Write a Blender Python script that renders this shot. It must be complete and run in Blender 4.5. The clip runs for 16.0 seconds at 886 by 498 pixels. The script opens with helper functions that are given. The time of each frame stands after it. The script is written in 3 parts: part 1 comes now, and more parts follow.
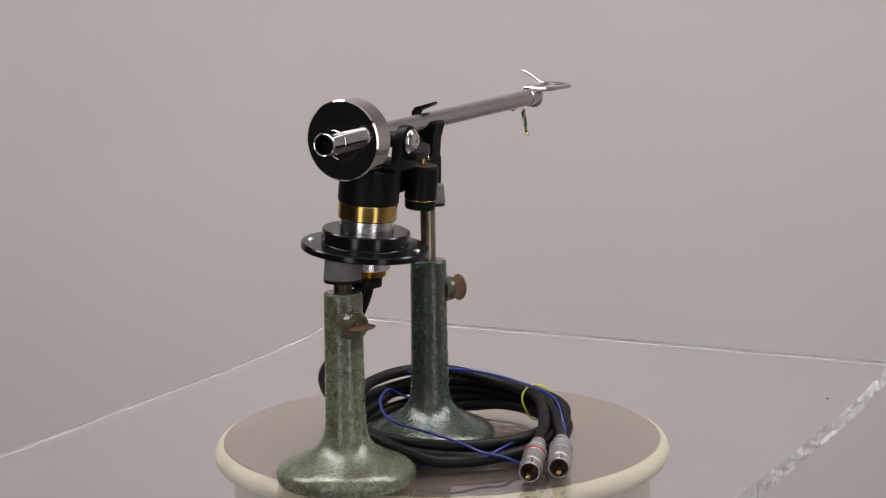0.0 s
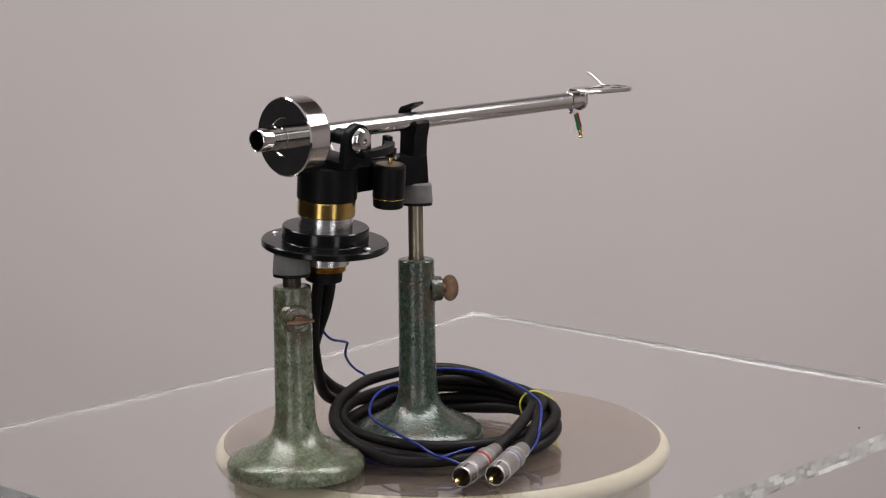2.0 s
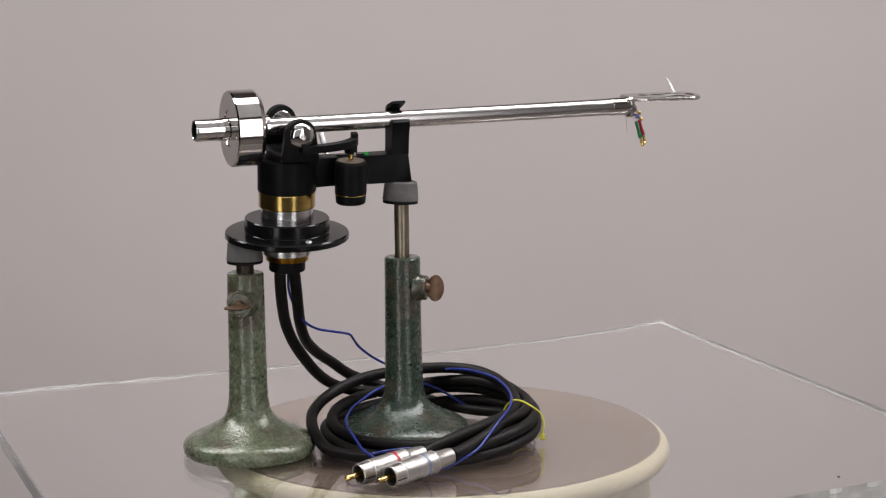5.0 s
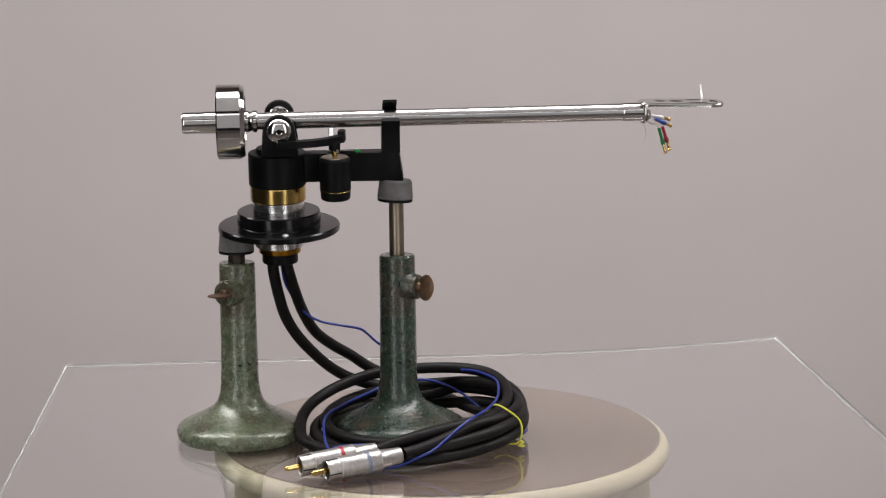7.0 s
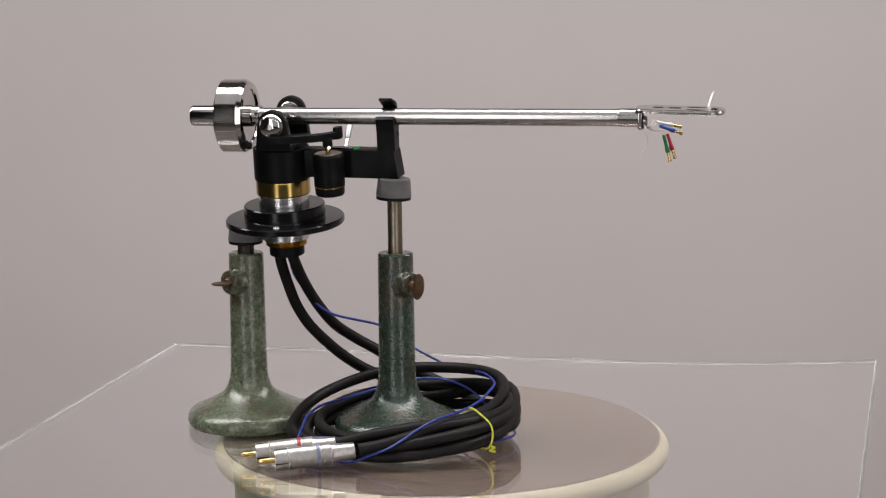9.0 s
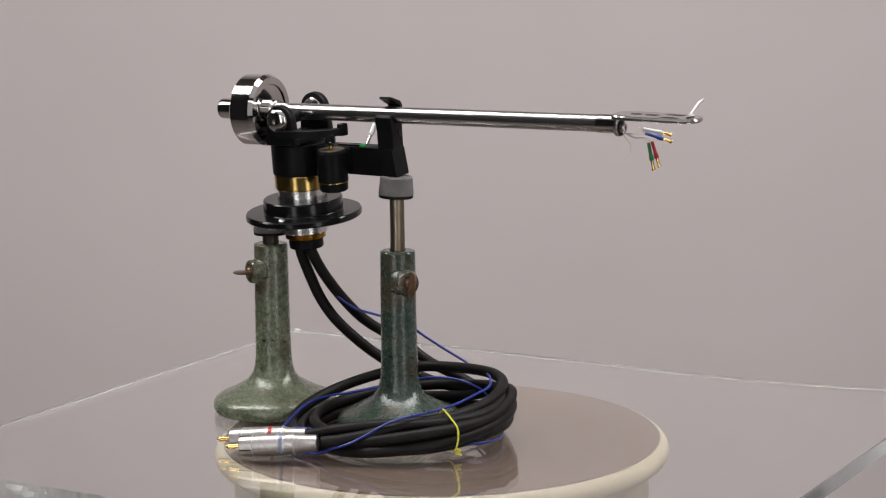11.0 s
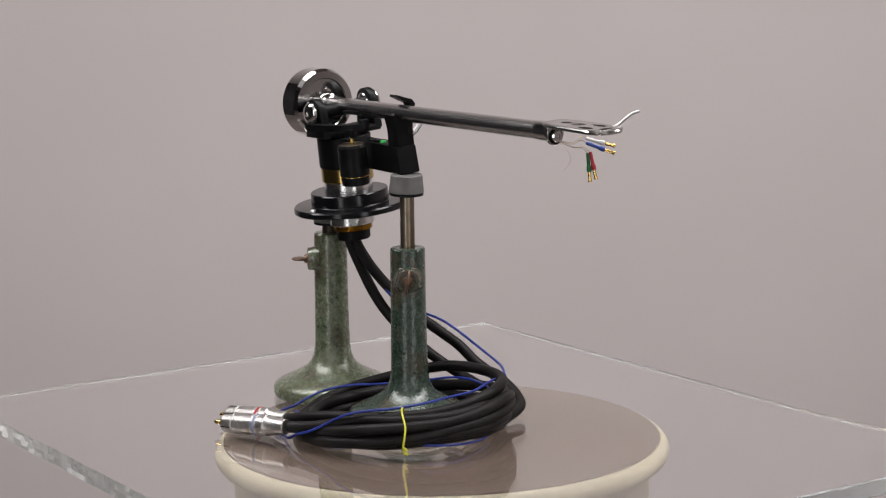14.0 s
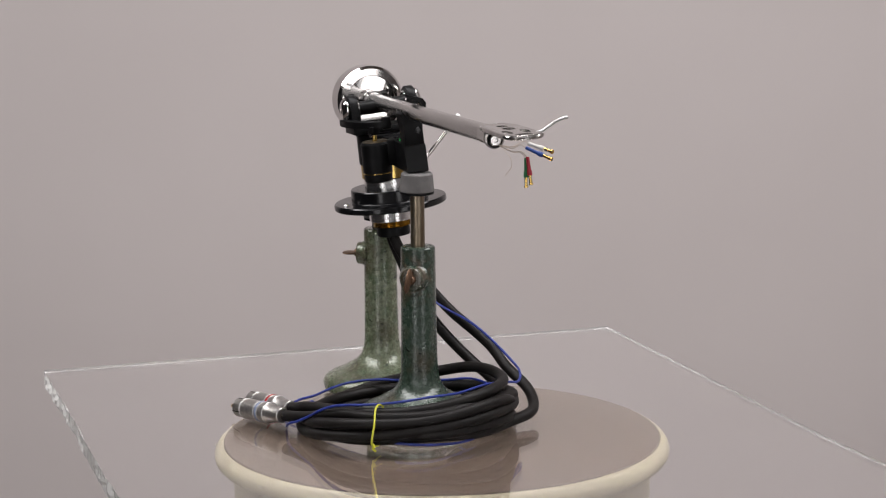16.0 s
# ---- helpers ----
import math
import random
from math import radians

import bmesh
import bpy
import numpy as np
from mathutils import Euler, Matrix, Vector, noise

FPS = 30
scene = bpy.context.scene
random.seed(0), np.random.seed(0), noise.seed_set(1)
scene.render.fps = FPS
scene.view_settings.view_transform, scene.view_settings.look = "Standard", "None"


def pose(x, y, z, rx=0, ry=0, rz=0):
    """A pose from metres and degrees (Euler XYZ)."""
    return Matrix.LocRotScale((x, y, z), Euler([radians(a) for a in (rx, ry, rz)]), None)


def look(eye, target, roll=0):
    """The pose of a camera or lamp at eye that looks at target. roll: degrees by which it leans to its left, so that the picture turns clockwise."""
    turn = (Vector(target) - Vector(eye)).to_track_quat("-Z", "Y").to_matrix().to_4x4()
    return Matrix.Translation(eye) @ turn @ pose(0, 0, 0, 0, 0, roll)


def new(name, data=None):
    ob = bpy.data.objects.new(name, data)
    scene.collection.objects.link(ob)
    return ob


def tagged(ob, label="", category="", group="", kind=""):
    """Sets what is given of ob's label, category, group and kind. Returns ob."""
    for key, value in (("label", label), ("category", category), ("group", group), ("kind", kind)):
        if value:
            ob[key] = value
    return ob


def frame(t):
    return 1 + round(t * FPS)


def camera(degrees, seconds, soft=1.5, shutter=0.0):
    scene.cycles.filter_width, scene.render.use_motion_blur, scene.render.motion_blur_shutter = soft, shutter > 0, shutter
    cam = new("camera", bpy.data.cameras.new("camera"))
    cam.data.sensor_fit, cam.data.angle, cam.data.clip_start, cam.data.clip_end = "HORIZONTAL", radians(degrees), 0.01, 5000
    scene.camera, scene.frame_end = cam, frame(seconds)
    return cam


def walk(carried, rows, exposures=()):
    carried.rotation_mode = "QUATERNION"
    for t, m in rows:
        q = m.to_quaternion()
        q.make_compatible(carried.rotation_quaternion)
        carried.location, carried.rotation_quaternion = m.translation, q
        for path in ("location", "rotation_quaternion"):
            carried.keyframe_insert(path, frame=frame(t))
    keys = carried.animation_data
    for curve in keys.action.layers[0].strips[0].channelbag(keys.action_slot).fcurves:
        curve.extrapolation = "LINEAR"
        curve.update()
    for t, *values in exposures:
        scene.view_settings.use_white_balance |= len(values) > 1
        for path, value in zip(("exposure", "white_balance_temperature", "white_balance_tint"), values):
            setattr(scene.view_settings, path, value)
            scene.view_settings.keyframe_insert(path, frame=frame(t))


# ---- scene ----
RATE = -8.4515          # degrees per second of the turning display
SECONDS = 16.0

cam = camera(24.225, SECONDS, soft=1.15)
EYE = (0.0, -1.25, 0.3251)
AIM = (0.00158762, 0.98605577, -0.16640765)
CAM_POSE = look(EYE, [a + b for a, b in zip(EYE, AIM)], -0.671)
walk(cam, [(0.0, CAM_POSE), (SECONDS, CAM_POSE)])


# ---- light ----
world = bpy.data.worlds.new("studio_world")
world.use_nodes = True
world.node_tree.nodes["Background"].inputs[0].default_value = (0.5, 0.48, 0.47, 1)
world.node_tree.nodes["Background"].inputs[1].default_value = 0.0
scene.world = world
scene.view_settings.exposure = -0.51


def softbox(name, eye, target, sx, sy, power, colour=(1.0, 0.976, 0.986)):
    lamp = bpy.data.lights.new(name, "AREA")
    lamp.shape, lamp.size, lamp.size_y = "RECTANGLE", sx, sy
    lamp.energy, lamp.color = power, colour
    ob = new(name, lamp)
    ob.matrix_world = look(eye, target)
    return ob


softbox("softbox_lamp_left", (-0.92, -1.80, 0.38), (0, 0, 0.12), 0.42, 1.9, 10)
softbox("softbox_lamp_right", (1.05, -1.80, 0.38), (0, 0, 0.12), 0.42, 1.9, 10)
# Added fill panel, unseen: stands in for a pale room behind the camera.
softbox("front_fill_lamp", (0.0, -3.05, 0.70), (0, 0, 0.35), 2.7, 2.4, 10)
softbox("strip_lamp", (0.0, -2.35, 1.45), (0, 0, 0.15), 1.6, 0.16, 3)
# Oversized fill panel, added so polished metal mirrors a bright ceiling.
softbox("ceiling_fill_lamp", (0.0, -1.0, 2.2), (0, -0.9, 0.1), 3.2, 2.8, 16)
# Unseen fill lamp, added to lift and even out the backdrop wall.
softbox("backdrop_fill_lamp", (0.12, 0.10, 1.02), (0.20, 2.1, -1.25), 3.2, 0.5, 69)


# ---- materials ----
def material(name, colour, rough=0.5, metal=0.0, second=None, scale=60.0, low=0.4, high=0.65, bump=0.0, bump_scale=300.0,
             rough_var=0.0, coat=0.0, spec=0.5, detail=6.0, stretch=(1, 1, 1)):
    m = bpy.data.materials.new(name)
    m.use_nodes = True
    nt = m.node_tree
    n, l = nt.nodes, nt.links
    b = n["Principled BSDF"]
    b.inputs["Base Color"].default_value = (*colour, 1)
    b.inputs["Roughness"].default_value = rough
    b.inputs["Metallic"].default_value = metal
    b.inputs["Coat Weight"].default_value = coat
    b.inputs["Specular IOR Level"].default_value = spec
    tc = n.new("ShaderNodeTexCoord")
    mp = n.new("ShaderNodeMapping")
    mp.inputs["Scale"].default_value = stretch
    l.new(tc.outputs["Object"], mp.inputs["Vector"])
    if second:
        no = n.new("ShaderNodeTexNoise")
        no.inputs["Scale"].default_value, no.inputs["Detail"].default_value = scale, detail
        l.new(mp.outputs[0], no.inputs["Vector"])
        r = n.new("ShaderNodeValToRGB")
        r.color_ramp.elements[0].position, r.color_ramp.elements[1].position = low, high
        r.color_ramp.elements[0].color, r.color_ramp.elements[1].color = (*colour, 1), (*second, 1)
        l.new(no.outputs["Fac"], r.inputs["Fac"])
        l.new(r.outputs["Color"], b.inputs["Base Color"])
    if rough_var:
        n2 = n.new("ShaderNodeTexNoise")
        n2.inputs["Scale"].default_value, n2.inputs["Detail"].default_value = scale * 0.6, 4
        l.new(mp.outputs[0], n2.inputs["Vector"])
        mr = n.new("ShaderNodeMapRange")
        mr.inputs["To Min"].default_value, mr.inputs["To Max"].default_value = max(rough - rough_var, 0.02), rough + rough_var
        l.new(n2.outputs["Fac"], mr.inputs["Value"])
        l.new(mr.outputs[0], b.inputs["Roughness"])
    if bump:
        n3 = n.new("ShaderNodeTexNoise")
        n3.inputs["Scale"].default_value, n3.inputs["Detail"].default_value = bump_scale, 3
        l.new(mp.outputs[0], n3.inputs["Vector"])
        bu = n.new("ShaderNodeBump")
        bu.inputs["Strength"].default_value, bu.inputs["Distance"].default_value = bump, 0.0006
        l.new(n3.outputs["Fac"], bu.inputs["Height"])
        l.new(bu.outputs["Normal"], b.inputs["Normal"])
    return m


def enamel_material(name, dark, mid, pale, grime_at):
    """Worn hammered enamel: fine silvery-green mottling, black chips, rubbed flecks and brown grime round the clamp."""
    m = material(name, dark, 0.27, 0.12, mid, 520.0, 0.27, 0.73, 0.0, 380.0, 0.06, 0.50, 0.5, 5.0)
    n, l = m.node_tree.nodes, m.node_tree.links
    b = n["Principled BSDF"]
    b.inputs["Coat Roughness"].default_value = 0.13
    tc = [q for q in n if q.type == "TEX_COORD"][0]

    def noise(scale, lo, hi, most, detail=3):
        no = n.new("ShaderNodeTexNoise")
        no.inputs["Scale"].default_value, no.inputs["Detail"].default_value = scale, detail
        l.new(tc.outputs["Object"], no.inputs["Vector"])
        mr = n.new("ShaderNodeMapRange")
        mr.inputs["From Min"].default_value, mr.inputs["From Max"].default_value = lo, hi
        mr.inputs["To Max"].default_value = most
        l.new(no.outputs["Fac"], mr.inputs["Value"])
        return mr.outputs[0]

    def joined(kind, p, q):
        ma = n.new("ShaderNodeMath")
        ma.operation = kind
        for k, v in enumerate((p, q)):
            if isinstance(v, float):
                ma.inputs[k].default_value = v
            else:
                l.new(v, ma.inputs[k])
        return ma.outputs[0]

    # hammered relief: shallow dimples, fine orange peel and a few deep chips
    chips = noise(300.0, 0.67, 0.71, 1.0)
    height = joined("ADD", noise(640.0, 0.3, 0.7, 1.0, 1), noise(1500.0, 0.3, 0.7, 0.30, 1))
    height = joined("SUBTRACT", height, joined("MULTIPLY", chips, 0.7))
    bu = n.new("ShaderNodeBump")
    bu.inputs["Strength"].default_value, bu.inputs["Distance"].default_value = 0.25, 0.0004
    l.new(height, bu.inputs["Height"])
    l.new(bu.outputs["Normal"], b.inputs["Normal"])
    l.new(bu.outputs["Normal"], b.inputs["Coat Normal"])

    # grime that has gathered round the clamping boss
    far = n.new("ShaderNodeVectorMath")
    far.operation = "DISTANCE"
    far.inputs[1].default_value = grime_at
    l.new(tc.outputs["Object"], far.inputs[0])
    near = n.new("ShaderNodeMapRange")
    near.inputs["From Min"].default_value, near.inputs["From Max"].default_value = 0.009, 0.019
    near.inputs["To Min"].default_value, near.inputs["To Max"].default_value = 1.0, 0.0
    l.new(far.outputs["Value"], near.inputs["Value"])
    grime = joined("MULTIPLY", near.outputs[0], noise(190.0, 0.42, 0.58, 0.85))

    brown, soot = (0.075, 0.058, 0.036), (0.008, 0.010, 0.008)
    last = b.inputs["Base Color"].links[0].from_socket
    for mask, colour in ((noise(150.0, 0.46, 0.66, 0.55), (dark[0] * 0.45, dark[1] * 0.85, dark[2] * 0.55)), (noise(60.0, 0.50, 0.68, 0.75), brown),
                         (noise(900.0, 0.62, 0.74, 0.5), pale), (grime, brown), (chips, soot), (noise(760.0, 0.68, 0.72, 0.8), soot)):
        mix = n.new("ShaderNodeMix")
        mix.data_type = "RGBA"
        for q in mix.inputs:
            if q.name == "B" and q.type == "RGBA":
                q.default_value = (*colour, 1)
            if q.name == "A" and q.type == "RGBA":
                l.new(last, q)
        l.new(mask, mix.inputs[0])
        last = [q for q in mix.outputs if q.type == "RGBA"][0]
    l.new(last, b.inputs["Base Color"])
    return m


WALL = material("wall_paint", (0.50, 0.455, 0.445), 0.9, 0, (0.53, 0.485, 0.475), 2.0, 0.3, 0.7, 0.05, 40)
DARK_WALL = material("dark_wall_paint", (0.020, 0.020, 0.022), 0.9, 0, (0.028, 0.027, 0.029), 3.0)
ROOM_WALL = material("warm_grey_wall_paint", (0.185, 0.158, 0.145), 0.9, 0, (0.22, 0.19, 0.173), 3.0)
ENAMEL = enamel_material("green_hammered_enamel", (0.070, 0.085, 0.048), (0.235, 0.258, 0.172), (0.42, 0.44, 0.33), (-0.005, -0.009, 0.0915))
ENAMEL_DARK = enamel_material("dark_green_enamel", (0.017, 0.032, 0.022), (0.055, 0.080, 0.060), (0.22, 0.27, 0.21), (0.009, -0.006, 0.0935))
CHROME = material("chrome", (0.70, 0.68, 0.665), 0.08, 1.0, (0.63, 0.61, 0.595), 90, rough_var=0.03)
TUBE_STEEL = material("polished_tube", (0.60, 0.58, 0.57), 0.22, 1.0, (0.575, 0.555, 0.545), 60, rough_var=0.01)
ALU = material("turned_aluminium", (0.82, 0.81, 0.805), 0.20, 1.0, (0.70, 0.69, 0.685), 30, bump=0.15, bump_scale=90, stretch=(1, 1, 30))
SATIN_ALU = material("satin_aluminium", (0.70, 0.69, 0.685), 0.46, 1.0, (0.56, 0.55, 0.55), 160, bump=0.12, bump_scale=900)
BRASS = material("brass", (0.60, 0.42, 0.14), 0.20, 1.0, (0.50, 0.34, 0.105), 45, rough_var=0.06, stretch=(1, 1, 3))
GOLD = material("gold_plate", (0.83, 0.60, 0.22), 0.16, 1.0, (0.7, 0.48, 0.16), 300)
BLACK = material("satin_black_coating", (0.003, 0.003, 0.0033), 0.42, 0, (0.0055, 0.0055, 0.006), 120, bump=0.08, bump_scale=1500, rough_var=0.08, spec=0.16)
GLOSS_BLACK = material("gloss_black_anodising", (0.004, 0.004, 0.0045), 0.2, 0, (0.007, 0.007, 0.008), 90, rough_var=0.07, coat=0.12, spec=0.3)
RUBBER = material("black_rubber", (0.0048, 0.0036, 0.0033), 0.50, 0, (0.0085, 0.0068, 0.0062), 90, bump=0.15, bump_scale=900, rough_var=0.1, spec=0.2)
GREY_CAP = material("grey_plastic", (0.158, 0.150, 0.147), 0.62, 0, (0.100, 0.094, 0.092), 130, 0.3, 0.75, 0.2, 700)
ROD = material("aged_steel_rod", (0.20, 0.155, 0.105), 0.36, 1.0, (0.36, 0.31, 0.24), 130, 0.35, 0.7, 0.15, 500, 0.1, stretch=(1, 1, 0.3))
WING = material("aged_brass_wing", (0.12, 0.066, 0.038), 0.42, 0.6, (0.21, 0.125, 0.075), 220, 0.35, 0.7, 0.2, 700, 0.1)
BLUE = material("blue_insulation", (0.009, 0.022, 0.19), 0.4, 0, (0.013, 0.032, 0.25), 300)
HEADSHELL = material("polished_headshell", (0.64, 0.62, 0.605), 0.21, 1.0, (0.56, 0.54, 0.525), 260, bump=0.06, bump_scale=700, rough_var=0.05)
DARK_ROD = material("grimy_dark_rod", (0.035, 0.026, 0.018), 0.45, 0.5, (0.075, 0.056, 0.038), 170, rough_var=0.1)
YELLOW = material("yellow_tie", (0.56, 0.55, 0.03), 0.5, 0, (0.66, 0.62, 0.06), 400)
RED = material("red_band", (0.42, 0.015, 0.02), 0.4, 0, (0.36, 0.012, 0.015), 300)
PALE_BLUE = material("pale_blue_band", (0.20, 0.235, 0.33), 0.4, 0, (0.17, 0.20, 0.29), 300)
PLUG_METAL = material("worn_plug_metal", (0.52, 0.495, 0.475), 0.36, 1.0, (0.43, 0.41, 0.39), 420, bump=0.18, bump_scale=1400, rough_var=0.08)
LEAD_RED = material("lead_red", (0.36, 0.012, 0.03), 0.45, 0, (0.30, 0.01, 0.025), 300)
LEAD_GREEN = material("lead_green", (0.015, 0.17, 0.05), 0.45, 0, (0.012, 0.13, 0.04), 300)
LEAD_BLUE = material("lead_blue", (0.02, 0.07, 0.32), 0.45, 0, (0.018, 0.06, 0.26), 300)
LEAD_WHITE = material("lead_white", (0.72, 0.70, 0.66), 0.45, 0, (0.66, 0.64, 0.6), 300)
BARE_WIRE = material("fine_wire", (0.50, 0.41, 0.35), 0.5, 0, (0.58, 0.50, 0.44), 300)
GREEN_DOT = material("green_dot", (0.02, 0.42, 0.07), 0.45, 0, (0.02, 0.36, 0.06), 300)
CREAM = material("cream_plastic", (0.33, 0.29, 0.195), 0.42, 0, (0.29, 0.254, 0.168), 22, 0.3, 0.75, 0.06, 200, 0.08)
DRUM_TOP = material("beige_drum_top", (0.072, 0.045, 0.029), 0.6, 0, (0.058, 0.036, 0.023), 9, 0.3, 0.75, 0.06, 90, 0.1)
SCUFF = material("dark_scuff", (0.16, 0.14, 0.10), 0.7, 0, (0.5, 0.46, 0.35), 900, 0.4, 0.6)
SPECK = material("dark_speck", (0.03, 0.028, 0.026), 0.7)


def acrylic_material():
    m = bpy.data.materials.new("clear_acrylic")
    m.use_nodes = True
    b = m.node_tree.nodes["Principled BSDF"]
    b.inputs["Base Color"].default_value = (0.985, 0.985, 0.975, 1)
    b.inputs["Transmission Weight"].default_value = 1.0
    b.inputs["IOR"].default_value = 1.49
    b.inputs["Roughness"].default_value = 0.0
    return m


ACRYLIC = acrylic_material()


def frosted_material():
    """Saw-cut acrylic: scatters light, half clear."""
    m = material("frosted_acrylic_edge", (0.95, 0.94, 0.91), 0.16, 0, (0.80, 0.79, 0.75), 90, 0.4, 0.6, 0.6, 170, stretch=(1, 1, 0.3))
    b = m.node_tree.nodes["Principled BSDF"]
    b.inputs["Transmission Weight"].default_value = 0.34
    b.inputs["IOR"].default_value = 1.49
    return m


FROSTED = frosted_material()


def polished_edge_material(name, rough, clear):
    m = acrylic_material()
    m.name = name
    b = m.node_tree.nodes["Principled BSDF"]
    b.inputs["Roughness"].default_value = rough
    b.inputs["Transmission Weight"].default_value = clear
    return m


POLISHED = polished_edge_material("polished_acrylic_edge", 0.16, 0.80)
CHAMFER = polished_edge_material("scraped_acrylic_chamfer", 0.26, 0.80)


# ---- building helpers ----
def finish(bm, sharp=32.0):
    bmesh.ops.recalc_face_normals(bm, faces=bm.faces[:])
    for f in bm.faces:
        f.smooth = True
    for e in bm.edges:
        e.smooth = len(e.link_faces) == 2 and not e.seam and e.calc_face_angle(0) < radians(sharp)
    return bm


def part(name, bm, mat, parent, label="", sharp=32.0):
    """Links a bmesh, given in the display's own space, as one mesh object under a thing or under a part."""
    finish(bm, sharp)
    top = parent
    while top.parent:
        top = top.parent
    bmesh.ops.translate(bm, vec=-top.matrix_basis.translation, verts=bm.verts[:])
    me = bpy.data.meshes.new(name)
    bm.to_mesh(me)
    bm.free()
    me.materials.append(mat)
    ob = new(name, me)
    ob.parent = parent
    return tagged(ob, label)


def thing(name, at, label, category, group=""):
    ob = new(name)
    ob.matrix_basis = Matrix.Translation(at)
    return tagged(ob, label, category, group)


def turn_to(axis):
    return Vector((0, 0, 1)).rotation_difference(Vector(axis).normalized()).to_matrix().to_4x4()


def lathe(profile, at=(0, 0, 0), axis=(0, 0, 1), n=48, bm=None, wobble=0.0):
    """A body of revolution from (radius, height) pairs along axis."""
    bm = bm or bmesh.new()
    m = Matrix.Translation(at) @ turn_to(axis)
    rings = []
    for r, h in profile:
        if r < 1e-7:
            rings.append([bm.verts.new(m @ Vector((0, 0, h)))])
        else:
            ring = []
            for i in range(n):
                a = 2 * math.pi * i / n
                k = 1 + wobble * math.sin(3 * a + h * 130) + wobble * 0.6 * math.sin(5 * a - h * 210)
                ring.append(bm.verts.new(m @ Vector((r * k * math.cos(a), r * k * math.sin(a), h))))
            rings.append(ring)
    for a, b in zip(rings, rings[1:]):
        if len(a) == 1 and len(b) == 1:
            continue
        for i in range(n):
            j = (i + 1) % n
            if len(a) == 1:
                bm.faces.new((a[0], b[i], b[j]))
            elif len(b) == 1:
                bm.faces.new((a[i], a[j], b[0]))
            else:
                bm.faces.new((a[i], a[j], b[j], b[i]))
    # where a long face meets a short eased one, keep the long face's shading straight
    pts = [Vector(q) for q in profile]
    for k in range(1, len(pts) - 1):
        p, q = pts[k] - pts[k - 1], pts[k + 1] - pts[k]
        if len(rings[k]) > 1 and p.length > 1e-7 and q.length > 1e-7 and p.angle(q) > radians(10) and max(p.length, q.length) > 4 * min(p.length, q.length):
            for i in range(n):
                e = bm.edges.get((rings[k][i], rings[k][(i + 1) % n]))
                if e:
                    e.seam = True
    return bm


def rounded(r, z0, z1, e=0.0006, r2=None):
    """A closed cylinder's profile with eased edges."""
    r2 = r if r2 is None else r2
    return [(0, z0), (r - e, z0), (r - 0.3 * e, z0 + 0.3 * e), (r, z0 + e), (r2, z1 - e), (r2 - 0.3 * e, z1 - 0.3 * e), (r2 - e, z1), (0, z1)]


def sleeve(r, ri, z0, z1, e=0.0005):
    return [(ri, z0), (r - e, z0), (r, z0 + e), (r, z1 - e), (r - e, z1), (ri, z1), (ri, z0)]


def spline(points, steps=10):
    p = [Vector(q) for q in points]
    p = [2 * p[0] - p[1]] + p + [2 * p[-1] - p[-2]]
    out = []
    for i in range(1, len(p) - 2):
        a, b, c, d = p[i - 1:i + 3]
        for k in range(steps):
            t = k / steps
            out.append(0.5 * (2 * b + (c - a) * t + (2 * a - 5 * b + 4 * c - d) * t * t + (3 * b - a - 3 * c + d) * t ** 3))
    return out + [p[-2]]


def pipe(points, radius, n=12, bm=None, radii=None):
    bm = bm or bmesh.new()
    pts = [Vector(q) for q in points]
    side = None
    rings = []
    for i, q in enumerate(pts):
        d = (pts[min(i + 1, len(pts) - 1)] - pts[max(i - 1, 0)]).normalized()
        if side is None:
            side = d.orthogonal().normalized()
        side = (side - d * side.dot(d)).normalized()
        up = d.cross(side)
        r = radii[i] if radii else radius
        rings.append([bm.verts.new(q + r * (math.cos(2 * math.pi * k / n) * side + math.sin(2 * math.pi * k / n) * up)) for k in range(n)])
    for a, b in zip(rings, rings[1:]):
        for k in range(n):
            bm.faces.new((a[k], a[(k + 1) % n], b[(k + 1) % n], b[k]))
    bm.faces.new(rings[0])
    bm.faces.new(rings[-1])
    return bm


def block(sx, sy, sz, m, bevel=0.0006, bm=None):
    """An eased box of full sizes, centred, at the pose m."""
    own = bmesh.new()
    bmesh.ops.create_cube(own, size=1)
    bmesh.ops.scale(own, vec=(sx, sy, sz), verts=own.verts[:])
    if bevel:
        bmesh.ops.bevel(own, geom=own.edges[:], offset=bevel, segments=2, affect="EDGES", profile=0.5)
    bmesh.ops.transform(own, matrix=m, verts=own.verts[:])
    return own if bm is None else merge(bm, own)


def merge(bm, other):
    me = bpy.data.meshes.new("joint")
    other.to_mesh(me)
    other.free()
    bm.from_mesh(me)
    bpy.data.meshes.remove(me)
    return bm


def prism(outline, z0, z1, m=Matrix(), bevel=0.0005):
    """An outline of (x, y) pairs, drawn up from z0 to z1 and eased, at the pose m."""
    bm = bmesh.new()
    low = [bm.verts.new((x, y, z0)) for x, y in outline]
    high = [bm.verts.new((x, y, z1)) for x, y in outline]
    bm.faces.new(low[::-1])
    bm.faces.new(high)
    k = len(outline)
    for i in range(k):
        bm.faces.new((low[i], low[(i + 1) % k], high[(i + 1) % k], high[i]))
    if bevel:
        es = [e for e in bm.edges if abs(e.verts[0].co.z - e.verts[1].co.z) < 1e-9]
        bmesh.ops.bevel(bm, geom=es, offset=bevel, segments=2, affect="EDGES", profile=0.5)
    bmesh.ops.transform(bm, matrix=m, verts=bm.verts[:])
    return bm


